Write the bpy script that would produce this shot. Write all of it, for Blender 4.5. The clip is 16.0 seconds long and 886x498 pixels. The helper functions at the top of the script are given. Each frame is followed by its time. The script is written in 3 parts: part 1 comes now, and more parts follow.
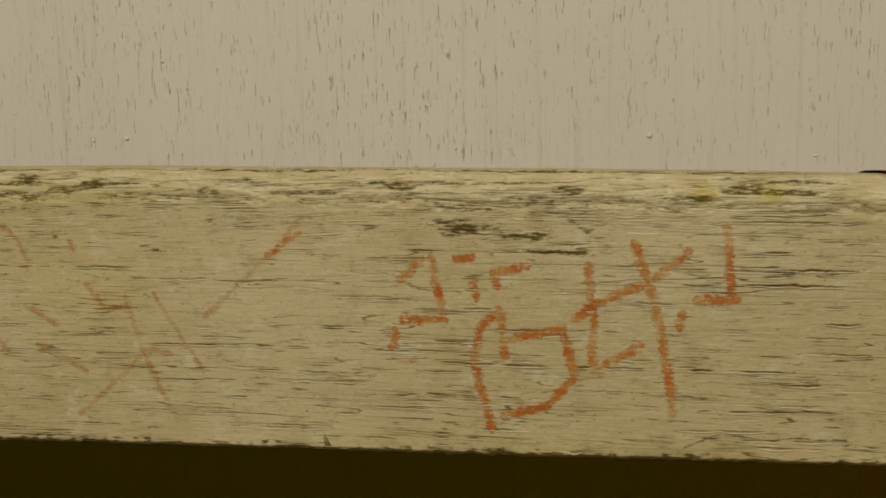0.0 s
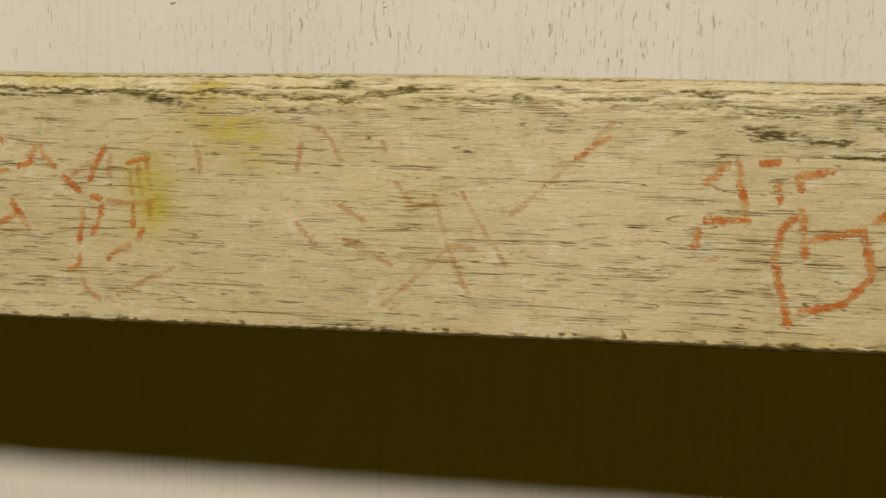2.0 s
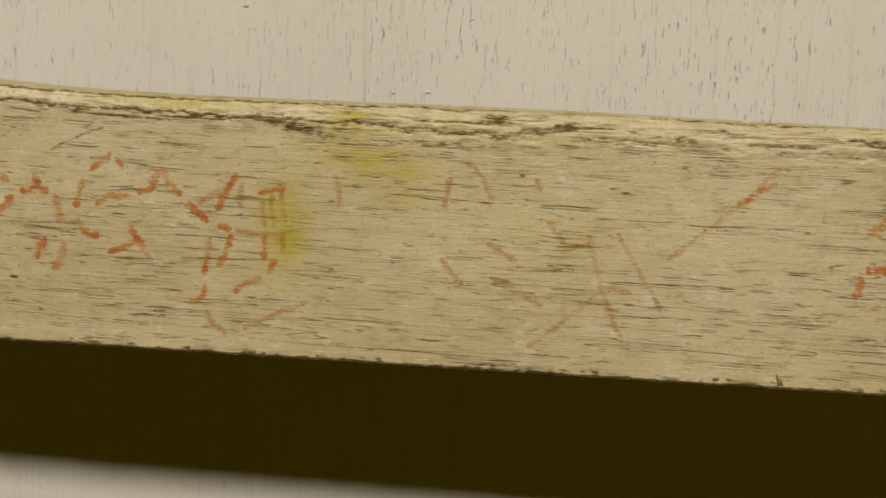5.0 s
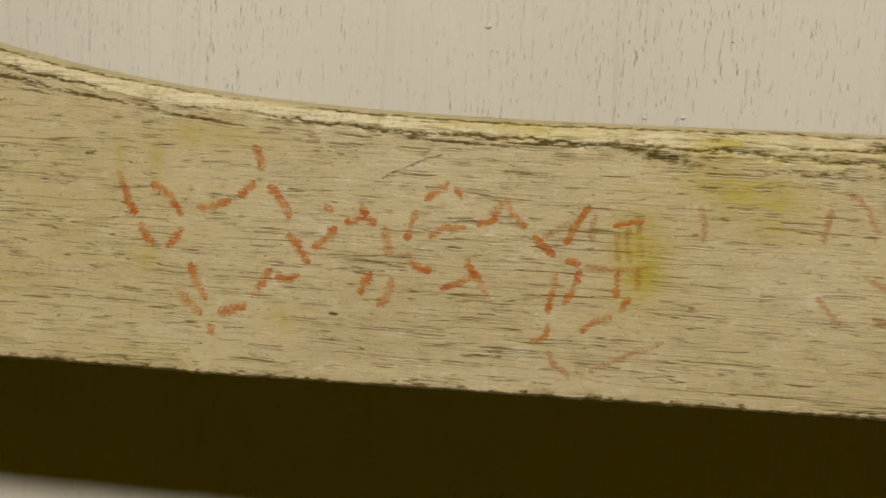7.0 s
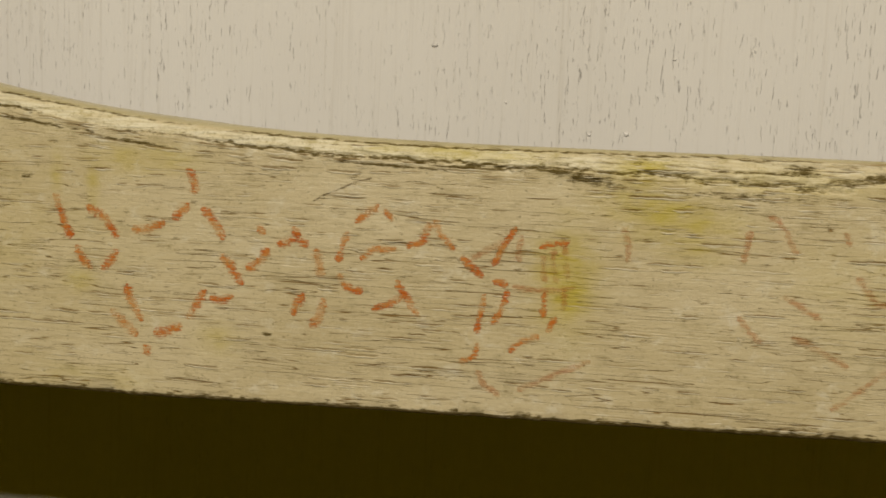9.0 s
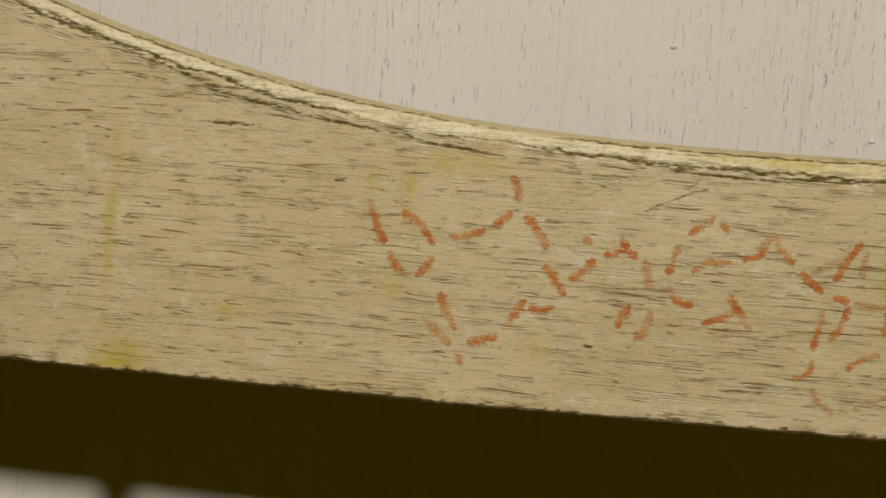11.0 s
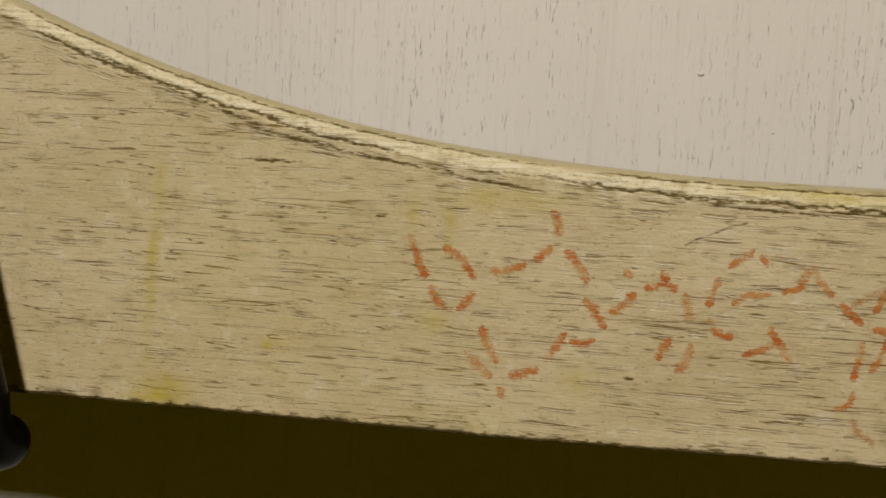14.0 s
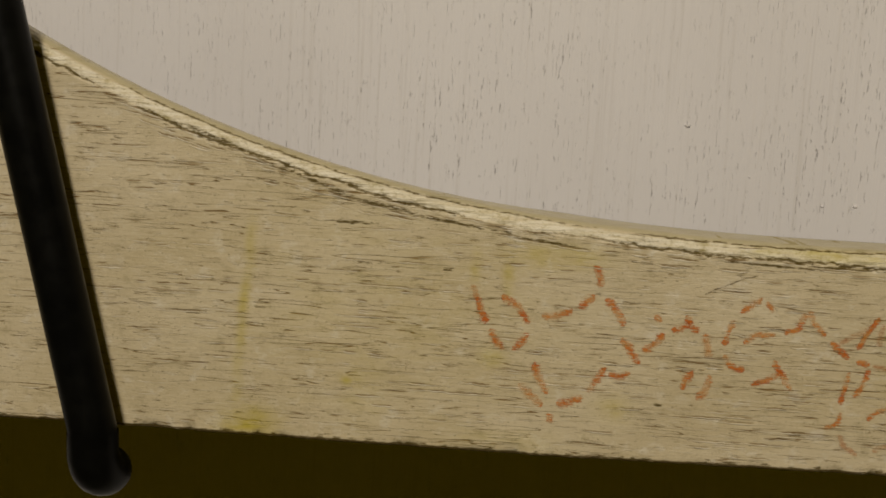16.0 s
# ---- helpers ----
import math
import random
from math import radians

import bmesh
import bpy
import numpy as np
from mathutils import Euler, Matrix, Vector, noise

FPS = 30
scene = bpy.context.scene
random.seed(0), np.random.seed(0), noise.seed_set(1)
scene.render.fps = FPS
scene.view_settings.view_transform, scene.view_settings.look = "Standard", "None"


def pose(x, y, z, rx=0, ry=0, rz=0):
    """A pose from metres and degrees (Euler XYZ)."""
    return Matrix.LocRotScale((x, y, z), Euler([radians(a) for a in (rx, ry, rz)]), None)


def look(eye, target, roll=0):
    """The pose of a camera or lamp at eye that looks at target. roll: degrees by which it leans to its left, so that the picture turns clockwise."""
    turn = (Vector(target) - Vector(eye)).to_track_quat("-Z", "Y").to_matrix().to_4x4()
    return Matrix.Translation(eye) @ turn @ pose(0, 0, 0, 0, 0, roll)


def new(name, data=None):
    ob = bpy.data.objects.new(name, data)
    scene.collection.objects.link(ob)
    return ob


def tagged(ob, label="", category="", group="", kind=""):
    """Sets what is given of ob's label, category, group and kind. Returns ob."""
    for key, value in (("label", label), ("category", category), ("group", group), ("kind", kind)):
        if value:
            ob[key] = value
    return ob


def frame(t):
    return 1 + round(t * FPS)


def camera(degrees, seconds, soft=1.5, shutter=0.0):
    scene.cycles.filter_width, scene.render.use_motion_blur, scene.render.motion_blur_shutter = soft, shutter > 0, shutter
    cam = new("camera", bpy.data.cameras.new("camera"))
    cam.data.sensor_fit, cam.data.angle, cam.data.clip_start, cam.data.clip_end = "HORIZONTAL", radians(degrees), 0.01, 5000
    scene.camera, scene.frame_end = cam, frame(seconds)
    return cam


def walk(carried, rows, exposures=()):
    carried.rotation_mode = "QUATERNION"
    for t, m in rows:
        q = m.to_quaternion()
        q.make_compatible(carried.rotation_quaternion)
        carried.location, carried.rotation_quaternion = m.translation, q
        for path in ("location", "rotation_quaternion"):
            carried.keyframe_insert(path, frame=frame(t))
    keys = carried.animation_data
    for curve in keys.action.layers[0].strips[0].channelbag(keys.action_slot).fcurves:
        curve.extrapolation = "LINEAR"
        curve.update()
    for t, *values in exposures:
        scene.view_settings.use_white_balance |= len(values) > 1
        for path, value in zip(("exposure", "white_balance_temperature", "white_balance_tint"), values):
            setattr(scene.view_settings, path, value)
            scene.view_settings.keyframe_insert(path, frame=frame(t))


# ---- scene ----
cam = camera(48.0, 16.0, 1.75)
PATH = [
    (0, (0.019, 0.065, 1.036), (-0.349, 2.015, 0.787), -0.9),
    (0.5, (0.032, 0.068, 1.031), (-0.31, 2.019, 0.756), -0.9),
    (1, (-0.022, 0.016, 1.031), (-0.25, 1.991, 0.811), 0.7),
    (1.2, (-0.011, -0.002, 1.017), (-0.247, 1.973, 0.815), 0.8),
    (1.5, (-0.034, 0.048, 0.995), (-0.461, 1.965, 0.670), 0.5),
    (1.7, (-0.060, 0.057, 0.988), (-0.508, 1.975, 0.645), 1.3),
    (2, (-0.073, 0.018, 1.0), (-0.476, 1.965, 0.778), 1.0),
    (2.5, (-0.121, -0.049, 1.018), (-0.408, 1.918, 0.794), 1.7),
    (3, (-0.138, -0.058, 1.03), (-0.343, 1.92, 0.818), 1.8),
    (3.5, (-0.128, -0.024, 1.039), (-0.283, 1.959, 0.832), 1.3),
    (3.7, (-0.133, -0.021, 1.029), (-0.294, 1.96, 0.807), 1.5),
    (5.8, (-0.198, 0.032, 1.017), (-0.499, 1.979, 0.738), 2.6),
    (6, (-0.26, 0.01, 1.015), (-0.499, 1.981, 0.777), 3.2),
    (6.5, (-0.284, 0.021, 1.02), (-0.568, 1.988, 0.798), 2.8),
    (7, (-0.284, 0.024, 1.017), (-0.566, 1.991, 0.788), 2.7),
    (7.5, (-0.272, 0.026, 1.018), (-0.536, 1.995, 0.788), 2.8),
    (8, (-0.272, 0.024, 1.019), (-0.522, 1.996, 0.793), 2.7),
    (8.5, (-0.268, 0.021, 1.025), (-0.527, 1.992, 0.805), 2.6),
    (9, (-0.263, 0.022, 1.025), (-0.521, 1.993, 0.804), 2.5),
    (9.2, (-0.258, 0.021, 1.025), (-0.523, 1.991, 0.803), 2.5),
    (11.3, (-0.39, 0.015, 1.027), (-0.672, 1.98, 0.78), 3.5),
    (11.5, (-0.392, 0.015, 1.032), (-0.689, 1.978, 0.792), 3.0),
    (12, (-0.392, 0.0, 1.033), (-0.701, 1.962, 0.803), 3.0),
    (12.5, (-0.398, 0.0, 1.029), (-0.699, 1.964, 0.798), 3.2),
    (13, (-0.393, 0.002, 1.03), (-0.694, 1.966, 0.801), 3.1),
    (13.5, (-0.387, 0.008, 1.032), (-0.686, 1.973, 0.808), 2.9),
    (14, (-0.391, 0.01, 1.035), (-0.685, 1.975, 0.809), 2.9),
    (14.5, (-0.388, 0.013, 1.033), (-0.683, 1.979, 0.814), 3.0),
    (15, (-0.387, 0.022, 1.042), (-0.672, 1.988, 0.813), 2.7),
    (15.5, (-0.396, 0.019, 1.061), (-0.652, 1.988, 0.822), 2.9),
    (15.7, (-0.416, -0.002, 1.063), (-0.660, 1.970, 0.834), 3.1),
    (16, (-0.448, -0.056, 1.069), (-0.561, 1.925, 0.812), 3.1),
]
EXPOSURES = [(0.0, -0.43, 7500, 5), (0.5, -0.3, 7200, 8), (1.0, -0.28, 7300, 7), (1.5, -0.22, 7600, 8), (2.0, 0.17, 7100, 9), (2.5, 0.1, 7000, 9), (3.0, 0.05, 6900, 10), (3.5, -0.06, 6900, 9),
             (6.0, 0.0, 7000, 10), (7.0, -0.04, 7000, 10), (9.0, 0.0, 6900, 10), (12.5, -0.05, 6700, 13), (15.0, -0.1, 6700, 14), (16.0, -0.33, 6650, 15)]
walk(cam, [(t, look(eye, target, roll)) for t, eye, target, roll in PATH], EXPOSURES)

# ---- light ----
world = bpy.data.worlds.new("olive_fill")
scene.world = world
world.use_nodes = True
# Olive fill colour chosen to tint the shade; the closed room keeps it out.
world.node_tree.nodes["Background"].inputs[0].default_value = (0.9, 0.73, 0.14, 1)
world.node_tree.nodes["Background"].inputs[1].default_value = 0.017

LAMP_POWER = 114.0
lamp_data = bpy.data.lights.new("ceiling_spot", "AREA")
lamp_data.shape, lamp_data.size, lamp_data.energy = "DISK", 0.35, LAMP_POWER
lamp_data.color = (1.0, 0.93, 0.775)
lamp = new("ceiling_spot", lamp_data)
lamp.matrix_world = look((-0.32, -2.72, 3.185), (-0.22, 0.45, 0.92))


# ---- node helpers ----
def material(name):
    mat = bpy.data.materials.new(name)
    mat.use_nodes = True
    nt = mat.node_tree
    return mat, nt, nt.nodes["Principled BSDF"]


def node(nt, kind, values=None, **props):
    n = nt.nodes.new(kind)
    for k, v in props.items():
        if k == "operation":
            n.operation = v
        elif k == "feature":
            n.feature = v
        elif k == "attribute_name":
            n.attribute_name = v
    for k, v in (values or {}).items():
        if hasattr(v, "is_linked"):
            nt.links.new(v, n.inputs[k])
        else:
            n.inputs[k].default_value = v
    return n


def calc(nt, op, a, b=0.0, c=0.0):
    return node(nt, "ShaderNodeMath", {0: a, 1: b, 2: c}, operation=op).outputs[0]


def ramp(nt, value, lo, hi, to_lo=0.0, to_hi=1.0):
    n = node(nt, "ShaderNodeMapRange", {"Value": value, "From Min": lo, "From Max": hi, "To Min": to_lo, "To Max": to_hi})
    n.interpolation_type = "SMOOTHSTEP"
    return n.outputs[0]


def blend(nt, fac, a, b):
    n = nt.nodes.new("ShaderNodeMix")
    n.data_type = "RGBA"
    for i, v in ((0, fac), (6, a), (7, b)):
        if hasattr(v, "is_linked"):
            nt.links.new(v, n.inputs[i])
        else:
            n.inputs[i].default_value = v if i == 0 else (*v, 1)
    return n.outputs[2]


def scaled(nt, sx, sy, sz, warp=0.0):
    co = node(nt, "ShaderNodeTexCoord").outputs["Object"]
    if warp:
        wn = node(nt, "ShaderNodeTexNoise", {"Vector": co, "Scale": 35.0, "Detail": 2.0})
        off = node(nt, "ShaderNodeVectorMath", {0: wn.outputs["Color"], 1: (0.5, 0.5, 0.5)}, operation="SUBTRACT").outputs[0]
        off = node(nt, "ShaderNodeVectorMath", {0: off, "Scale": warp}, operation="SCALE").outputs[0]
        co = node(nt, "ShaderNodeVectorMath", {0: co, 1: off}, operation="ADD").outputs[0]
    return node(nt, "ShaderNodeVectorMath", {0: co, 1: (sx, sy, sz)}, operation="MULTIPLY").outputs[0]


def grain(nt, sx, sy, sz, detail=3.0, rough=0.55, warp=0.0):
    return node(nt, "ShaderNodeTexNoise", {"Vector": scaled(nt, sx, sy, sz, warp), "Scale": 1.0, "Detail": detail, "Roughness": rough}).outputs[0]


def bumped(nt, shader, height, strength, distance):
    b = node(nt, "ShaderNodeBump", {"Height": height, "Strength": strength, "Distance": distance})
    nt.links.new(b.outputs[0], shader.inputs["Normal"])


def attribute(nt, name):
    return node(nt, "ShaderNodeAttribute", attribute_name=name).outputs["Fac"]


# ---- materials ----
def make_wall_paint():
    mat, nt, sh = material("white_paint_on_plywood")
    away = node(nt, "ShaderNodeVectorMath", {0: scaled(nt, 4.2, 0.0, 11.0), 1: (-0.42, 0.0, 12.0)}, operation="DISTANCE").outputs["Value"]
    patches = calc(nt, "ADD", calc(nt, "MULTIPLY", grain(nt, 11, 1, 7, 3.0), 0.75), ramp(nt, away, 1.2, 0.1, 0.0, 0.17))
    pores = None
    for i, (sx, sz, reach) in enumerate(((820.0, 64.0, 0.22), (1100.0, 125.0, 0.24), (560.0, 34.0, 0.14))):
        v = node(nt, "ShaderNodeTexVoronoi", {"Vector": scaled(nt, sx, 1.0, sz, 0.0004), "Scale": 1.0, "Randomness": 1.0})
        v.voronoi_dimensions = "3D"
        near = ramp(nt, v.outputs["Distance"], reach, reach * 0.4)
        pick = node(nt, "ShaderNodeSeparateColor", {0: v.outputs["Color"]}).outputs[i % 3]
        limit = ramp(nt, patches, 0.34, 0.70, 0.88, 0.45)
        chosen = calc(nt, "MULTIPLY", near, ramp(nt, calc(nt, "SUBTRACT", pick, limit), 0.0, 0.35))
        pores = chosen if pores is None else calc(nt, "MAXIMUM", pores, chosen)
    fleck = grain(nt, 950, 1, 105, 4.0, 0.72)
    fleck = calc(nt, "MULTIPLY", ramp(nt, fleck, 0.62, 0.70), ramp(nt, patches, 0.30, 0.62, 0.25, 1.0))
    pores = calc(nt, "MAXIMUM", calc(nt, "MULTIPLY", pores, 0.7), fleck)
    tone = grain(nt, 6, 1, 4, 3.0)
    streak = grain(nt, 420, 1, 9, 3.0, 0.6)
    c = blend(nt, ramp(nt, tone, 0.3, 0.7), (0.780, 0.760, 0.750), (0.825, 0.808, 0.802))
    c = blend(nt, ramp(nt, streak, 0.52, 0.8, 0.0, 0.26), c, (0.50, 0.46, 0.40))
    c = blend(nt, calc(nt, "MULTIPLY", pores, 0.36), c, (0.15, 0.125, 0.09))
    nt.links.new(c, sh.inputs["Base Color"])
    sh.inputs["Roughness"].default_value = 0.55
    sh.inputs["Specular IOR Level"].default_value = 0.2
    h = calc(nt, "ADD", calc(nt, "MULTIPLY", streak, 0.25), calc(nt, "MULTIPLY", pores, -1.0))
    h = calc(nt, "ADD", h, calc(nt, "MULTIPLY", grain(nt, 160, 1, 90, 2.0), 0.3))
    bumped(nt, sh, h, 0.8, 0.0007)
    return mat


def seams(nt, sx, sz, width, lo, hi, shift):
    """Long thin splits along the grain: the level lines of a stretched noise, broken up by a second one."""
    co = node(nt, "ShaderNodeVectorMath", {0: scaled(nt, sx, 1.0, sz, 0.0005), 1: (shift, 0.0, shift * 1.7)}, operation="ADD").outputs[0]
    level = node(nt, "ShaderNodeTexNoise", {"Vector": co, "Scale": 1.0, "Detail": 2.0, "Roughness": 0.5}).outputs[0]
    off = calc(nt, "ABSOLUTE", calc(nt, "SUBTRACT", level, 0.5))
    torn = grain(nt, sx * 2.6, 1.0, sz * 0.45, 3.0, 0.6)
    return calc(nt, "MULTIPLY", ramp(nt, off, width, width * 0.25), ramp(nt, torn, lo, hi))


def make_rail_paint():
    mat, nt, sh = material("aged_cream_paint_on_wood")
    big = grain(nt, 14, 14, 22, 3.0)
    mid = grain(nt, 45, 45, 160, 4.0, 0.6)
    fine = grain(nt, 60, 300, 1500, 4.0, 0.65, 0.001)
    speck = grain(nt, 420, 420, 700, 2.0)
    mottle = grain(nt, 90, 90, 120, 8.0, 0.74)
    grit = grain(nt, 520, 520, 1050, 4.0, 0.7)
    c = blend(nt, ramp(nt, big, 0.3, 0.7), (0.605, 0.512, 0.316), (0.685, 0.593, 0.400))
    c = blend(nt, ramp(nt, mid, 0.5, 0.8, 0.0, 0.26), c, (0.42, 0.35, 0.18))
    c = blend(nt, ramp(nt, fine, 0.54, 0.74, 0.0, 0.22), c, (0.40, 0.30, 0.13))
    c = blend(nt, ramp(nt, fine, 0.46, 0.30, 0.0, 0.45), c, (0.76, 0.70, 0.54))
    c = blend(nt, ramp(nt, mottle, 0.52, 0.72, 0.0, 0.50), c, (0.34, 0.28, 0.14))
    c = blend(nt, ramp(nt, mottle, 0.47, 0.33, 0.0, 0.6), c, (0.77, 0.715, 0.575))
    c = blend(nt, ramp(nt, grit, 0.54, 0.74, 0.0, 0.42), c, (0.33, 0.25, 0.10))
    hair = calc(nt, "MAXIMUM", seams(nt, 15.0, 400.0, 0.014, 0.53, 0.62, 3.0), calc(nt, "MULTIPLY", seams(nt, 34.0, 760.0, 0.018, 0.54, 0.66, 11.0), 0.8))
    hair = calc(nt, "MAXIMUM", hair, seams(nt, 8.0, 250.0, 0.007, 0.48, 0.60, 23.0))
    c = blend(nt, calc(nt, "MULTIPLY", hair, 0.8), c, (0.170, 0.080, 0.002))
    c = blend(nt, ramp(nt, speck, 0.63, 0.75, 0.0, 0.6), c, (0.20, 0.155, 0.07))
    worn = calc(nt, "MULTIPLY", attribute(nt, "wear"), ramp(nt, mid, 0.3, 0.55, 0.6, 1.0))
    c = blend(nt, worn, c, blend(nt, ramp(nt, fine, 0.4, 0.65), (0.81, 0.755, 0.59), (0.68, 0.60, 0.40)))
    c = blend(nt, calc(nt, "MULTIPLY", worn, ramp(nt, mottle, 0.5, 0.68, 0.0, 0.75)), c, (0.40, 0.32, 0.10))
    c = blend(nt, calc(nt, "MULTIPLY", worn, ramp(nt, grit, 0.52, 0.66, 0.0, 0.6)), c, (0.30, 0.23, 0.06))
    c = blend(nt, calc(nt, "MULTIPLY", attribute(nt, "stain"), ramp(nt, mid, 0.3, 0.6, 0.45, 0.95)), c, (0.53, 0.435, 0.065))
    c = blend(nt, calc(nt, "MULTIPLY", attribute(nt, "dust"), 0.85), c, blend(nt, mid, (0.40, 0.345, 0.18), (0.52, 0.455, 0.27)))
    # Highlight on the crack lips, put into the colour as pale paint.
    c = blend(nt, calc(nt, "MULTIPLY", attribute(nt, "lip"), 0.8), c, (0.86, 0.81, 0.66))
    c = blend(nt, calc(nt, "MULTIPLY", attribute(nt, "split"), ramp(nt, mottle, 0.35, 0.6, 0.75, 1.0)), c, (0.110, 0.056, 0.001))
    # Grime, plus the dark fill put on the underside and back.
    darkness = attribute(nt, "grime")
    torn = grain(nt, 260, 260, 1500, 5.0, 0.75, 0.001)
    broken = ramp(nt, calc(nt, "ADD", calc(nt, "MULTIPLY", darkness, 0.62), calc(nt, "MULTIPLY", calc(nt, "SUBTRACT", torn, 0.5), 1.9)), 0.18, 0.58)
    darkness = calc(nt, "MULTIPLY", broken, ramp(nt, darkness, 0.02, 0.35, 0.0, 0.9))
    c = blend(nt, darkness, c, (0.072, 0.046, 0.001))
    darkness = calc(nt, "MAXIMUM", calc(nt, "MAXIMUM", darkness, attribute(nt, "split")), hair)
    nt.links.new(ramp(nt, darkness, 0.0, 0.4, 0.45, 0.0), sh.inputs["Specular IOR Level"])
    nt.links.new(c, sh.inputs["Base Color"])
    nt.links.new(ramp(nt, mottle, 0.35, 0.65, 0.28, 0.44), sh.inputs["Roughness"])
    h = calc(nt, "ADD", calc(nt, "MULTIPLY", fine, -0.35), calc(nt, "MULTIPLY", speck, -0.3))
    h = calc(nt, "ADD", h, calc(nt, "MULTIPLY", hair, -0.8))
    h = calc(nt, "ADD", h, calc(nt, "MULTIPLY", grit, -0.35))
    h = calc(nt, "ADD", h, calc(nt, "MULTIPLY", mottle, 0.95))
    bumped(nt, sh, h, 0.75, 0.0006)
    return mat


def make_crayon(name, colour, deep, cover):
    mat, nt, sh = material(name)
    wax = grain(nt, 620, 620, 1200, 5.0, 0.75)
    blot = grain(nt, 95, 95, 130, 4.0, 0.65)
    ridge = grain(nt, 110, 110, 1300, 3.0, 0.6, 0.0006)
    rub = calc(nt, "ADD", calc(nt, "MULTIPLY", blot, 0.65), calc(nt, "MULTIPLY", wax, 0.35))
    nt.links.new(blend(nt, ramp(nt, rub, 0.44, 0.60), colour, deep), sh.inputs["Base Color"])
    sh.inputs["Roughness"].default_value = 0.55
    sh.inputs["Specular IOR Level"].default_value = 0.25
    a = calc(nt, "ADD", attribute(nt, "press"), calc(nt, "MULTIPLY", calc(nt, "SUBTRACT", wax, 0.52), 2.6))
    a = calc(nt, "ADD", a, calc(nt, "MULTIPLY", calc(nt, "SUBTRACT", ridge, 0.50), 1.8))
    a = calc(nt, "MULTIPLY", ramp(nt, a, 0.10, 1.0), ramp(nt, blot, 0.34, 0.58, 0.42 * cover, cover))
    nt.links.new(a, sh.inputs["Alpha"])
    return mat


def make_plain(name, colour, second, rough, scale, coat=0.0, bump=0.0):
    mat, nt, sh = material(name)
    g = grain(nt, scale, scale, scale, 4.0)
    nt.links.new(blend(nt, ramp(nt, g, 0.35, 0.7), colour, second), sh.inputs["Base Color"])
    nt.links.new(ramp(nt, g, 0.3, 0.7, rough * 0.85, rough * 1.2), sh.inputs["Roughness"])
    sh.inputs["Coat Weight"].default_value = coat
    if bump:
        bumped(nt, sh, g, 0.4, bump)
    return mat


WALL_PAINT = make_wall_paint()
RAIL_PAINT = make_rail_paint()
CRAYON = make_crayon("orange_crayon", (0.72, 0.325, 0.070), (0.58, 0.140, 0.014), 0.86)
CRAYON_FAINT = make_crayon("faded_orange_crayon", (0.64, 0.29, 0.08), (0.56, 0.18, 0.04), 0.38)
PENCIL = make_crayon("grey_scratch", (0.20, 0.14, 0.06), (0.13, 0.09, 0.035), 0.75)
RED_PAINT = make_plain("dark_red_paint", (0.27, 0.004, 0.001), (0.20, 0.003, 0.0008), 0.6, 60.0, 0.0, 0.0003)
RED_PAINT.node_tree.nodes["Principled BSDF"].inputs["Specular IOR Level"].default_value = 0.1
SEAM = make_plain("black_seam", (0.016, 0.009, 0.003), (0.024, 0.014, 0.005), 0.7, 300.0)
BLACK = make_plain("glossy_black_coating", (0.003, 0.003, 0.0025), (0.005, 0.005, 0.004), 0.34, 90.0)
BLACK.node_tree.nodes["Principled BSDF"].inputs["Specular IOR Level"].default_value = 0.07
# Dark brown for the unseen back and underside, added to cut bounced light.
DARK_BACK = make_plain("bounce_cutting_brown", (0.040, 0.024, 0.004), (0.028, 0.017, 0.003), 0.85, 40.0)
DARK_BACK.node_tree.nodes["Principled BSDF"].inputs["Specular IOR Level"].default_value = 0.05
CHIP = make_plain("dirty_olive_paint", (0.50, 0.42, 0.20), (0.36, 0.29, 0.10), 0.6, 500.0)
# Colours of the unseen room surfaces, set to dim and tint the bounce.
ROOM = make_plain("olive_bounce_room", (0.068, 0.053, 0.0012), (0.055, 0.043, 0.0010), 0.9, 4.0)
FLOOR = make_plain("olive_bounce_floor", (0.068, 0.053, 0.0012), (0.055, 0.043, 0.0010), 0.9, 6.0)
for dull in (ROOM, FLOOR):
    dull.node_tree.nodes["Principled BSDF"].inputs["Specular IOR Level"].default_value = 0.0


# ---- mesh helpers ----
def part(name, bm, mat, parent=None, label=""):
    me = bpy.data.meshes.new(name)
    bm.to_mesh(me)
    bm.free()
    me.materials.append(mat)
    ob = new(name, me)
    ob.parent = parent
    return tagged(ob, label)


def box(x0, x1, y0, y1, z0, z1):
    bm = bmesh.new()
    bmesh.ops.create_cube(bm, size=1.0, matrix=Matrix.Translation(((x0 + x1) / 2, (y0 + y1) / 2, (z0 + z1) / 2)) @ Matrix.Diagonal((x1 - x0, y1 - y0, z1 - z0, 1)))
    return bm


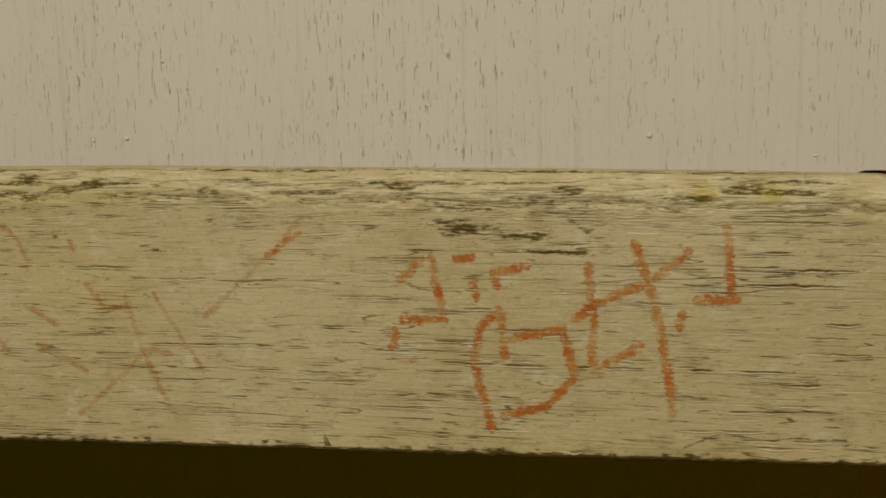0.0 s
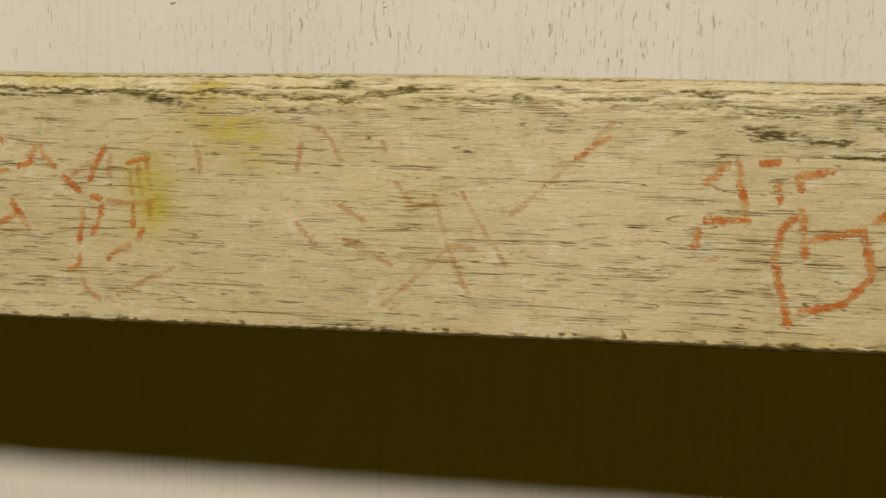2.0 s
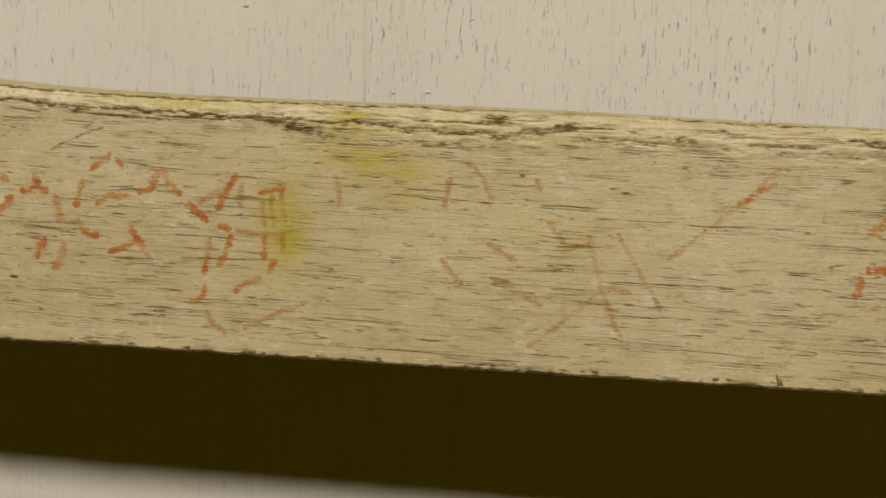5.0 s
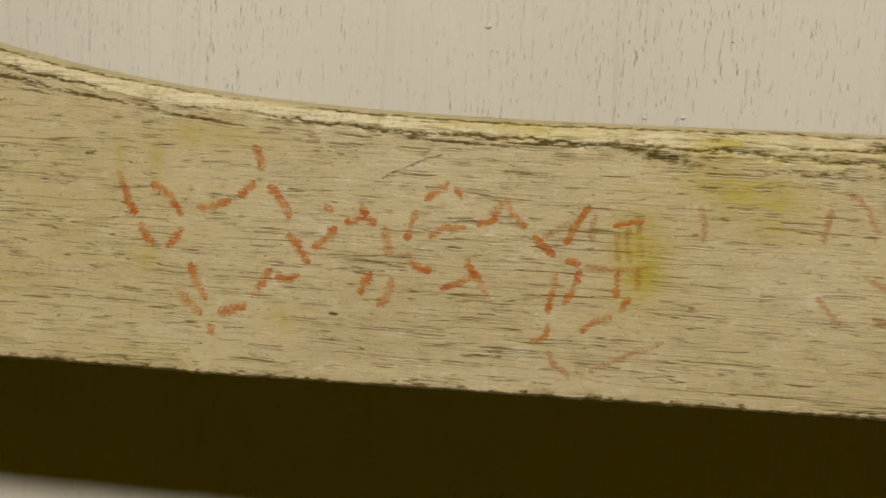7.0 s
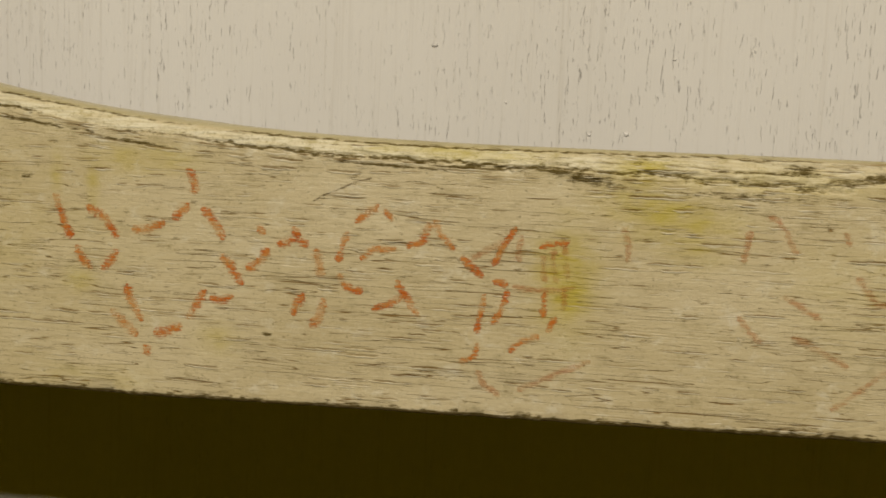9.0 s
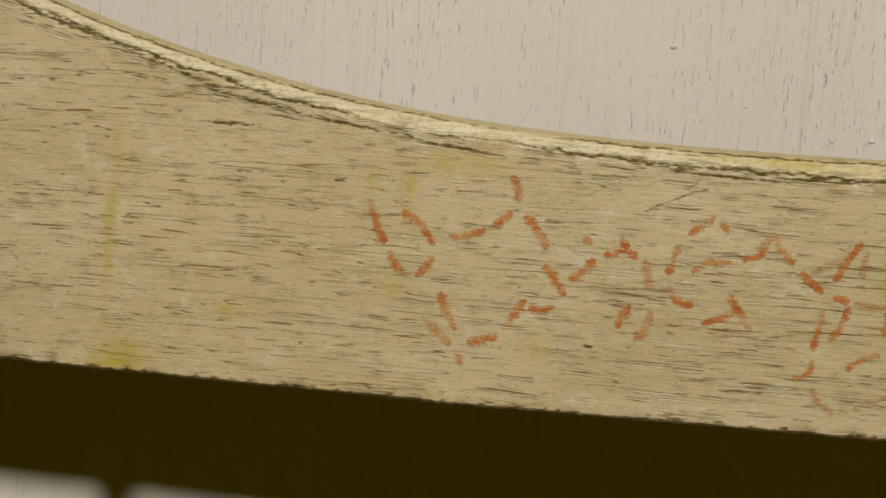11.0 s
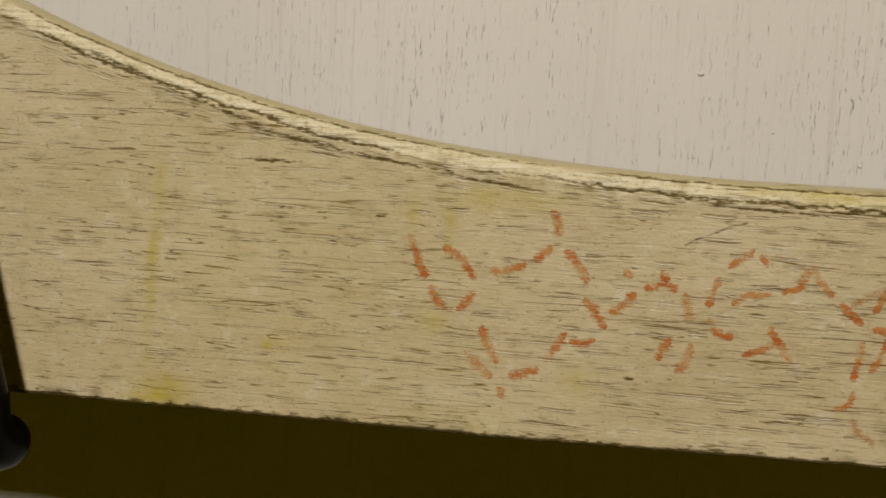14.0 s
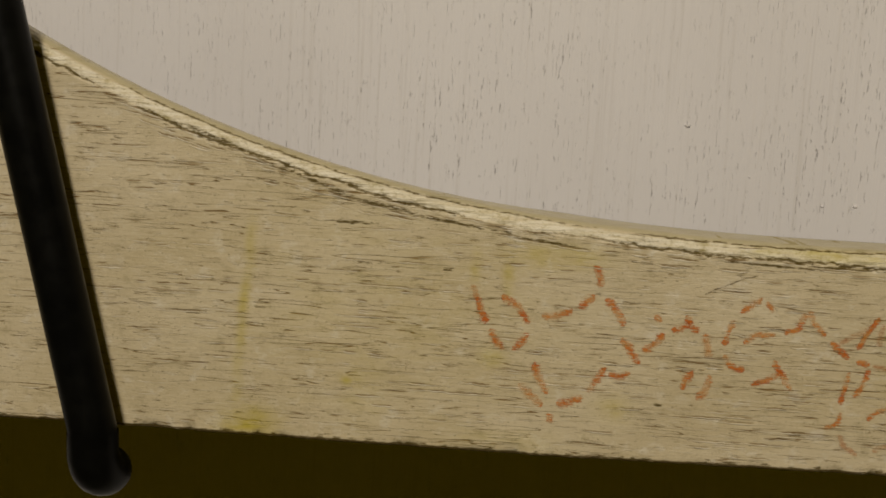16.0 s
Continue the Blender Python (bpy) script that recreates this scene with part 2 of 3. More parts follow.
def sheet(name, co, wrap, mat, parent=None, label="", layers=None):
    """A smooth mesh from a grid of places, rows by columns; wrap joins the last row to the first."""
    rows, cols = co.shape[:2]
    i = np.arange(rows if wrap else rows - 1)[:, None]
    j = np.arange(cols - 1)[None, :]
    n = (i + 1) % rows
    quads = np.stack([i * cols + j, i * cols + j + 1, n * cols + j + 1, n * cols + j], -1).reshape(-1, 4)
    me = bpy.data.meshes.new(name)
    me.vertices.add(rows * cols)
    me.vertices.foreach_set("co", co.reshape(-1).astype(np.float32))
    me.loops.add(quads.size)
    me.loops.foreach_set("vertex_index", quads.reshape(-1).astype(np.int32))
    me.polygons.add(len(quads))
    me.polygons.foreach_set("loop_start", (np.arange(len(quads)) * 4).astype(np.int32))
    me.polygons.foreach_set("use_smooth", np.ones(len(quads), dtype=bool))
    me.update(calc_edges=True)
    for key, values in (layers or {}).items():
        me.attributes.new(key, "FLOAT", "POINT").data.foreach_set("value", values.reshape(-1).astype(np.float32))
    me.materials.append(mat)
    ob = new(name, me)
    ob.parent = parent
    return tagged(ob, label)


TABLE = np.random.RandomState(5).rand(256, 256)


def cloud(u, v):
    """Smooth noise from 0 to 1 on a unit lattice."""
    iu, iv = np.floor(u).astype(int), np.floor(v).astype(int)
    fu, fv = u - iu, v - iv
    fu, fv = fu * fu * (3 - 2 * fu), fv * fv * (3 - 2 * fv)
    a, b = TABLE[iu % 256, iv % 256], TABLE[(iu + 1) % 256, iv % 256]
    c, d = TABLE[iu % 256, (iv + 1) % 256], TABLE[(iu + 1) % 256, (iv + 1) % 256]
    return (a * (1 - fu) + b * fu) * (1 - fv) + (c * (1 - fu) + d * fu) * fv


# ---- the room ----
WALL_Y = 0.548
tagged(part("wall_north", box(-2.2, 1.8, WALL_Y, WALL_Y + 0.1, 0, 3.5), WALL_PAINT), "white painted plywood wall with fine vertical pores", "wall", kind="structure")
# The remaining walls, floor and ceiling are unseen, added to close the room.
tagged(part("wall_south", box(-2.2, 1.8, -3.4, -3.3, 0, 3.5), ROOM), "added unseen wall closing the room, olive to tint bounced light", "wall", kind="structure")
tagged(part("wall_west", box(-2.3, -2.2, -3.4, WALL_Y + 0.1, 0, 3.5), ROOM), "added unseen wall closing the room, olive to tint bounced light", "wall", kind="structure")
tagged(part("wall_east", box(1.8, 1.9, -3.4, WALL_Y + 0.1, 0, 3.5), ROOM), "added unseen wall closing the room, olive to tint bounced light", "wall", kind="structure")
tagged(part("floor", box(-2.3, 1.9, -3.4, WALL_Y + 0.1, -0.1, 0), FLOOR), "added unseen floor, olive to tint bounced light", "floor", kind="structure")
tagged(part("ceiling", box(-2.3, 1.9, -3.4, WALL_Y + 0.1, 3.5, 3.6), ROOM), "added unseen ceiling, olive to tint bounced light", "ceiling", kind="structure")
WALL = bpy.data.objects["wall_north"]


def paint_nib(x, z, size):
    bm = bmesh.new()
    bmesh.ops.create_icosphere(bm, subdivisions=2, radius=size)
    for v in bm.verts:
        v.co += v.co.normalized() * size * 0.3 * noise.noise(v.co * 900 + Vector((x * 90, 0, z * 90)))
        v.co = Vector((v.co.x + x, v.co.y * 0.55 + WALL_Y, v.co.z * 0.8 + z))
    for f in bm.faces:
        f.smooth = True
    part("paint_nib", bm, WALL_PAINT, WALL)


for nib in ((-0.341, 1.0735, 0.0017), (-0.239, 1.031, 0.0015), (-0.258, 1.030, 0.0011), (-0.065, 1.024, 0.0010), (0.028, 1.029, 0.0014), (0.103, 1.019, 0.0009), (-0.217, 1.070, 0.0010), (-0.302, 1.045, 0.0008)):
    paint_nib(*nib)


# ---- the rail ----
FACE_Y, DEEP = 0.376, 0.040
X_LEFT, X_SEAM = -0.94, 0.102
N_FACE, N_ROUND = 520, 66


def top_of(x):
    return 1.0225 + 0.891 * np.clip(-0.30 - x, 0, 0.45) ** 2.41 + np.interp(x, [-0.60, -0.42, -0.15, 0.0, 0.1], [0.0, 0.0012, 0.001, -0.001, -0.0032])


def base_of(x):
    return 0.9218 + 0.0153 * np.clip(x + 0.42, 0, 0.7)


def round_of(x):
    return np.interp(x, [-0.6, -0.33, -0.1, 0.1], [0.0085, 0.0075, 0.0105, 0.0100])


def fall_of(x):
    """How far the top sinks from its front edge to its back edge."""
    return np.interp(x, [-0.60, -0.50, -0.42, -0.24, -0.17, -0.05, 0.03], [0.0050, 0.0028, 0.0005, 0.0005, 0.0060, 0.0070, 0.0045])


def profile(x, grow=0.0):
    """Grids of y, z, outward normal, height along the skin, and a name for each row's zone (0 under, 1 face, 2 rounded edge, 3 top, 4 back)."""
    zt, zb, r = top_of(x) + grow, base_of(x) - grow, round_of(x) + grow
    yf, yb, e = FACE_Y - grow, FACE_Y + DEEP + grow, 0.0022
    rows, zone = [], []
    flat = np.ones_like(x)

    def add(y, z, ny, nz, s, k):
        rows.append((y * flat, z * flat, ny * flat, nz * flat, s * flat))
        zone.append(k)
    for t in np.linspace(0, 1, 8)[:-1]:
        add(yb + (yf + e - yb) * t, zb, 0, -1, zb - e - (1 - t) * DEEP, 0)
    for t in np.linspace(0, math.pi / 2, 6)[:-1]:
        add(yf + e - e * math.sin(t), zb + e - e * math.cos(t), -math.sin(t), -math.cos(t), zb + e * math.sin(t) - 0.001, 0)
    for t in np.linspace(0, 1, N_FACE):
        z = zb + e + (zt - r - zb - e) * t
        add(yf, z, -1, 0, z, 1)
    for t in np.linspace(0, math.pi / 2, N_ROUND + 1)[1:]:
        add(yf + r - r * math.cos(t), zt - r + r * math.sin(t), -math.cos(t), math.sin(t), zt - r + r * t, 2)
    for t in np.linspace(0, 1, 8)[1:]:
        add(yf + r + (yb - yf - r) * t, zt - fall_of(x) * t ** 1.5, 0, 1, zt + 0.6 * r + t * DEEP, 3)
    for t in np.linspace(0, 1, 6)[1:-1]:
        add(yb, zt - fall_of(x) + (zb - zt + fall_of(x)) * t, 1, 0, zt + 0.1 + t * 0.1, 4)
    return [np.array([row[i] for row in rows]) for i in range(5)], np.array(zone)


xs = np.arange(X_LEFT, X_SEAM + 0.002, 0.0006)
(RY, RZ, NY, NZ, RS), ZONE = profile(xs)
RX = np.repeat(xs[None, :], len(ZONE), 0)
ARC = (RS - (top_of(xs) - round_of(xs))) / round_of(xs)          # 0 to 1.57 over the rounded edge
relief = np.zeros_like(RX)
grime = np.zeros_like(RX)
stain = np.zeros_like(RX)
split = np.zeros_like(RX)
lip = np.zeros_like(RX)
FRONT = np.where((ZONE == 1) | (ZONE == 2))[0]
F0, F1 = FRONT[0], FRONT[-1] + 1

# long soft waves and the raised grain of the wood
relief += 0.0005 * (cloud(RX * 11, RS * 30) - 0.5) + 0.00012 * (cloud(RX * 34 + 7, RS * 190) - 0.5) + 0.00004 * (cloud(RX * 90, RS * 900 + 3) - 0.5)

rng = np.random.RandomState(11)


def crack(x0, s0, length, width, depth, slope, darkness):
    a, b = np.searchsorted(xs, x0 - length / 2), np.searchsorted(xs, x0 + length / 2)
    if b - a < 3:
        return
    x, s = RX[F0:F1, a:b], RS[F0:F1, a:b]
    along = (x - x0) / (length / 2)
    mid = s0 + slope * (x - x0) + 0.0006 * (cloud(x * 45 + s0 * 999, x * 0 + s0 * 371) - 0.5) + 0.00025 * (cloud(x * 340 + s0 * 99, x * 0 + 9) - 0.5) + 0.00022 * (cloud(x * 800 + s0 * 55, x * 0 + 4) - 0.5)
    gap = np.clip(cloud(x * 190 + s0 * 777, x * 0 + s0 * 913) * 3.0 - 0.8, 0.12, 1)
    w = 1.0 * width * np.sqrt(np.clip(1 - along ** 2, 0.02, 1)) * (0.4 + 0.5 * gap + 0.5 * cloud(x * 700 + s0 * 31, x * 0 + 1))
    d = (s - mid) / w
    groove = np.exp(-d * d) * gap
    relief[F0:F1, a:b] += 0.45 * depth * (1.7 * gap * np.exp(-(d + 1.9) ** 2 / 1.2) - groove)
    # Pale lower lips stand in for glints of the lamp.
    lip[F0:F1, a:b] = np.maximum(lip[F0:F1, a:b], np.clip(depth / 0.0005, 0, 1) * gap * np.exp(-(d + 2.1) ** 2 / 0.9) * cloud(x * 240 + s0 * 71, x * 0 + 6))
    split[F0:F1, a:b] = np.maximum(split[F0:F1, a:b], darkness * np.clip(groove * 1.4, 0, 1))


for i in range(640):
    right = rng.rand() < 0.45
    x0 = rng.uniform(-0.36, 0.10) if right else rng.uniform(-0.80, -0.30)
    s0 = rng.uniform(0.927, 1.022)
    s0 += (top_of(x0) - 1.0225) * rng.rand()
    long = rng.rand() ** 2.2
    crack(x0, s0, 0.007 + 0.034 * long, rng.uniform(0.00013, 0.00023) * (1.05 if right else 1.1),
          rng.uniform(0.00025, 0.0007) * (1.0 if right else 0.85), rng.uniform(-0.012, 0.012), rng.uniform(0.45, 1.0) if right else rng.uniform(0.4, 1.0))
for i in range(900):
    x0 = rng.uniform(-0.82, 0.10)
    crack(x0, rng.uniform(0.926, 1.02) + (top_of(x0) - 1.0225) * rng.rand(), rng.uniform(0.003, 0.014), rng.uniform(0.00011, 0.00018), rng.uniform(0.00008, 0.00025), rng.uniform(-0.02, 0.02), rng.uniform(0.1, 0.6))

# the longest splits near the red end
for x0, s0, length in ((0.046, 0.9590, 0.048), (0.073, 0.9550, 0.018), (0.046, 0.9840, 0.026), (0.083, 0.9740, 0.012), (0.064, 0.9960, 0.012), (-0.012, 0.9590, 0.080), (0.070, 0.9860, 0.035),
                       (0.075, 0.9905, 0.024), (0.080, 0.9650, 0.022), (-0.030, 0.9480, 0.030), (0.055, 0.9460, 0.030), (-0.115, 0.9630, 0.060), (-0.100, 0.9450, 0.034), (-0.150, 0.9890, 0.050), (-0.330, 0.9765, 0.016)):
    crack(x0, s0, length, 0.00024, 0.0007, 0.0, 1.0)
# crowded splits round the knot, along the worn edge and below its bend
for i in range(90):
    x0 = rng.normal(-0.01, 0.035)
    crack(x0, rng.normal(1.006, 0.005), rng.uniform(0.006, 0.03), rng.uniform(0.00012, 0.0002), rng.uniform(0.0001, 0.0004), rng.uniform(-0.03, 0.03) - (x0 + 0.02) * 0.8, rng.uniform(0.1, 0.6))
for i in range(170):
    x0 = rng.uniform(-0.26, 0.10)
    crack(x0, rng.uniform(1.006, 1.028), rng.uniform(0.006, 0.026), rng.uniform(0.00014, 0.00028), rng.uniform(0.0002, 0.0006), rng.uniform(-0.05, 0.05), rng.uniform(0.2, 0.8))
for i in range(120):
    x0 = -0.43 - 0.19 * rng.rand() if i < 80 else rng.uniform(-0.43, -0.24)
    lean = float(top_of(np.array([x0 + 0.004]))[0] - top_of(np.array([x0 - 0.004]))[0]) / 0.008
    s0 = float(top_of(np.array([x0]))[0] - 0.0078) - 0.009 * rng.rand() ** 2
    crack(x0, s0, rng.uniform(0.006, 0.022), rng.uniform(0.00016, 0.00032), rng.uniform(0.0002, 0.0005), lean * rng.uniform(0.4, 1.0), rng.uniform(0.3, 1.0))


def smudge(layer, x0, s0, rx, rs, amount, lean=0.0, rough=0.7, fx=60, fs=200):
    dx, ds = RX - x0, RS - s0 - lean * (RX - x0)
    g = np.exp(-(dx / rx) ** 2 - (ds / rs) ** 2)
    g = g * (1 - rough + 1.2 * rough * cloud(RX * fx + s0 * 500, RS * fs + x0 * 300) + 0.8 * rough * cloud(RX * fx * 4 + 11, RS * fs * 3 + 5)) * amount
    np.maximum(layer, np.where((RS > s0 + 4 * rs) | (RS < s0 - 4 * rs), 0, g), out=layer)


# grime round the knot, along the worn edge and in the long splits
smudge(grime, -0.034, 1.0035, 0.013, 0.0026, 0.85, -0.05, 0.9, 200, 900)
smudge(grime, -0.012, 1.0005, 0.010, 0.0014, 1.0, 0.0, 0.8, 300, 900)
smudge(grime, -0.003, 0.9955, 0.015, 0.0010, 1.0, -0.02, 0.8, 300, 900)
smudge(grime, -0.020, 1.0095, 0.036, 0.0025, 0.45, -0.02, 0.95, 160, 1200)
smudge(grime, 0.006, 1.002, 0.010, 0.0012, 0.5, -0.7, 0.8, 200, 600)
smudge(grime, -0.080, 1.006, 0.022, 0.0012, 0.35, 0.15, 0.8, 200, 600)
smudge(grime, -0.12, 1.006, 0.05, 0.004, 0.30, 0.0, 0.95, 70, 900)
smudge(grime, -0.346, 1.0125, 0.020, 0.005, 0.22, 0.0, 0.6, 90, 300)
smudge(grime, -0.262, 1.0135, 0.022, 0.0024, 0.75, -0.16, 0.7, 90, 500)
smudge(grime, -0.205, 1.0095, 0.030, 0.0022, 0.55, -0.02, 0.9, 90, 600)
smudge(grime, -0.537, 1.0415, 0.030, 0.0016, 0.75, -0.32, 0.9, 160, 500)
smudge(grime, -0.545, 1.037, 0.030, 0.0014, 0.5, -0.22, 0.95, 160, 500)
smudge(grime, -0.466, 1.0245, 0.026, 0.0008, 0.9, -0.13, 0.8, 160, 300)
smudge(grime, -0.334, 1.0145, 0.030, 0.0006, 0.95, -0.03, 0.7, 160, 300)
smudge(grime, -0.516, 1.0225, 0.017, 0.0010, 0.85, -0.01, 0.9, 300, 500)
smudge(grime, -0.500, 1.0305, 0.024, 0.0014, 1.0, -0.20, 0.5, 160, 300)
smudge(grime, -0.430, 1.0190, 0.024, 0.0007, 1.0, -0.10, 0.5, 160, 300)
smudge(grime, -0.575, 1.0560, 0.026, 0.0014, 1.0, -0.40, 0.6, 160, 300)
smudge(grime, -0.300, 1.0150, 0.022, 0.0007, 1.0, -0.02, 0.5, 160, 300)
smudge(grime, -0.502, 1.005, 0.022, 0.0007, 0.6, 0.0, 0.8, 200, 500)
smudge(grime, -0.470, 1.004, 0.003, 0.0022, 0.5, 0.0, 0.8, 200, 500)
smudge(grime, -0.513, 0.9995, 0.0035, 0.0022, 0.3)
smudge(grime, -0.139, 0.9953, 0.0016, 0.0008, 1.0)
smudge(grime, -0.374, 0.9495, 0.0020, 0.0008, 1.0)
smudge(grime, 0.066, 0.9895, 0.005, 0.0016, 0.55, 0.0, 0.9, 500, 900)
smudge(grime, -0.21, 0.945, 0.020, 0.0045, 0.16, 0.9, 0.6)
smudge(grime, -0.60, 0.965, 0.0025, 0.0012, 0.6, -0.5, 0.4)
# dirty lower arris with small chips
low = base_of(xs) + 0.0012
arris = np.exp(-((RS - low - 0.0018 * cloud(RX * 140, RX * 0 + 2)) / 0.0013) ** 2) * np.clip(1.6 * cloud(RX * 420, RS * 500) - 0.45, 0, 0.8)
grime = np.maximum(grime, np.where(ZONE[:, None] <= 1, arris, 0))
relief -= np.where(ZONE[:, None] <= 1, 0.0012 * np.clip(cloud(RX * 190, RX * 0 + 4) - 0.55, 0, 1) * np.exp(-((RS - low) / 0.002) ** 2) * 2, 0)
# Underside and back set fully dark to hold down bounced light.
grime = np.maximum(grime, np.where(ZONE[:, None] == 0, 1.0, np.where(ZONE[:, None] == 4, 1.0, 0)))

# worn-through band on the rounded upper edge, wider to the right, with ragged borders
wide = np.interp(xs, [-0.7, -0.33, -0.12, 0.1], [0.15, 0.12, -0.05, -0.05])[None, :]
high = np.interp(xs, [-0.7, -0.33, -0.12, 0.1], [0.80, 0.86, 1.15, 1.2])[None, :]
rag = cloud(RX * 60, RS * 90) * 0.4 + cloud(RX * 210, RS * 300) * 0.35 + cloud(RX * 600, RS * 900) * 0.25 - 0.5
wear = np.clip((ARC - wide + rag * 0.55) / 0.12, 0, 1) * np.clip((high - ARC + rag * 0.30) / 0.10, 0, 1) * np.interp(xs, [-0.3, -0.15], [1.0, 0.6])[None, :] * np.clip(1 - np.interp(xs, [-0.3, -0.1], [0.0, 1.0])[None, :] * np.clip(2.6 * cloud(RX * 110 + 50, RS * 420) - 0.8, 0, 1), 0, 1)
split_lo = np.exp(-((ARC - wide + rag * 0.55) / 0.13) ** 2) * np.clip(cloud(RX * 42 + 3, RX * 0 + 8) * 2.6 - 0.35, 0.12, 1)
split_hi = np.exp(-((ARC - high - rag * 0.30 - 0.05) / 0.09) ** 2) * np.clip(cloud(RX * 35 + 9, RX * 0 + 5) * 2.0 - 0.15, 0.2, 1)
zone_edge = ((ZONE == 2) | (ZONE == 1))[:, None]
grime = np.maximum(grime, np.where(zone_edge, np.maximum(split_lo * np.interp(xs, [-0.3, -0.12], [0.95, 0.45])[None, :], split_hi * 0.85), 0))
relief += np.where(zone_edge, -0.0006 * split_lo - 0.0005 * split_hi - 0.0004 * wear + (0.0007 + 0.0008 * np.clip((RX + 0.3) * 5, 0, 1)) * wear * (cloud(RX * 130, RS * 700) + 0.5 * cloud(RX * 380, RS * 1500) - 0.75), 0)
flake = np.clip((cloud(RX * 75 + 30, RS * 560 + 3) - 0.62) * 6, 0, 1) * np.clip(1.2 - np.abs(ARC - 0.45) * 1.4, 0, 1)
flake = flake * np.interp(xs, [-0.32, -0.2], [0.15, 1.0])[None, :]
grime = np.maximum(grime, np.where(zone_edge, flake * 0.75, 0))
relief -= np.where(zone_edge, flake * 0.0004, 0)

# yellow stains
for row in ((-0.265, 0.977, 0.010, 0.017, 1.1), (-0.235, 1.005, 0.018, 0.011, 0.9), (-0.220, 0.998, 0.015, 0.010, 0.8), (-0.432, 1.012, 0.014, 0.006, 0.6), (-0.443, 1.002, 0.003, 0.010, 0.6), (-0.458, 1.006, 0.003, 0.008, 0.5), (-0.500, 0.985, 0.07, 0.05, 0.16),
            (-0.415, 1.013, 0.016, 0.005, 0.5), (-0.449, 0.966, 0.007, 0.006, 0.45), (-0.394, 0.946, 0.008, 0.006, 0.4), (-0.505, 0.950, 0.012, 0.020, 0.3),
            (-0.557, 0.929, 0.012, 0.008, 0.85), (-0.513, 0.951, 0.0028, 0.0022, 0.9), (0.042, 1.014, 0.004, 0.003, 1.1), (0.061, 1.014, 0.0035, 0.003, 0.9),
            (-0.165, 0.980, 0.020, 0.018, 0.25), (-0.24, 1.018, 0.012, 0.004, 0.9), (-0.20, 1.014, 0.05, 0.005, 0.5), (-0.335, 1.021, 0.012, 0.002, 0.6), (-0.300, 1.0205, 0.03, 0.003, 0.5), (0.01, 0.93, 0.09, 0.006, 0.25), (-0.44, 0.928, 0.03, 0.006, 0.3)):
    smudge(stain, *row)
streak = np.exp(-((RX + 0.560 - (RS - 0.985) * 0.06 + 0.002 * (cloud(RS * 90, RX * 0) - 0.5)) / 0.0028) ** 2) * np.clip((RS - 0.925) * 80, 0, 1) * np.clip((1.028 - RS) * 60, 0, 1)
stain = np.maximum(stain, streak * (0.15 + 0.7 * cloud(RX * 100, RS * 60)))

PX = RX - (RY - FACE_Y).clip(0, 0.012) * np.clip((RX - 0.05) / 0.05, 0, 1)
skin = np.stack([PX, RY + NY * relief, RZ + NZ * relief], -1)
rail = new("rail")
tagged(rail, "aged cream painted wooden rail with crayon scribbles", "rail")
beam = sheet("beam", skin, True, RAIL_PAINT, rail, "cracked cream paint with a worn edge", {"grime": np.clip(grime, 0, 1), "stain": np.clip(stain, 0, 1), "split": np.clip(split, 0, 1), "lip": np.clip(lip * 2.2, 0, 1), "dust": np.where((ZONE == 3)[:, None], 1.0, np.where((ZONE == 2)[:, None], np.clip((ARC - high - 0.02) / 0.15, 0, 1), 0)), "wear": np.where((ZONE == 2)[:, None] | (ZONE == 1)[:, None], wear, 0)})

# Unseen back and underside turned dark brown, which deepens the wall's shade.
beam.data.materials.append(DARK_BACK)
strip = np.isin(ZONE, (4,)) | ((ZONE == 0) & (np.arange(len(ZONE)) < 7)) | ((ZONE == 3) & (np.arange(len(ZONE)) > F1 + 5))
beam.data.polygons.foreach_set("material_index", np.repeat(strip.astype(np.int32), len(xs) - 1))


def sleeve(name, x0, x1, grow, mat, label, step=0.002):
    x = np.arange(x0, x1 + 1e-6, step)
    (y, z, ny, nz, s), zone = profile(x, grow)
    keep = np.concatenate([np.where(zone != 1)[0], np.where(zone == 1)[0][::12]])
    keep = np.sort(keep)
    gx = np.repeat(x[None, :], len(zone), 0)
    gx = gx - (y - FACE_Y).clip(0, 0.012) * np.clip((x0 + 0.05 - gx) / 0.05, 0, 1)
    wob = 0.00015 * (cloud(gx * 60, z * 80) - 0.5)
    return sheet(name, np.stack([gx, y + ny * wob, z + nz * wob], -1)[keep], True, mat, rail, label)


sleeve("seam", X_SEAM - 0.0003, X_SEAM + 0.0004, 0.0006, SEAM, "thin black line at the red end", 0.0002)
sleeve("red_end", X_SEAM + 0.0001, 0.40, 0.0008, RED_PAINT, "dark red painted end of the rail")


# ---- crayon marks on the face ----
def skin_y(x, z):
    """The y of the face at x, z, with its relief."""
    j = int(np.clip(round((x - X_LEFT) / 0.0006), 0, len(xs) - 1))
    i = int(np.clip(np.searchsorted(RZ[F0:F0 + N_FACE, j], z), 0, N_FACE - 1)) + F0
    return FACE_Y - relief[i, j]


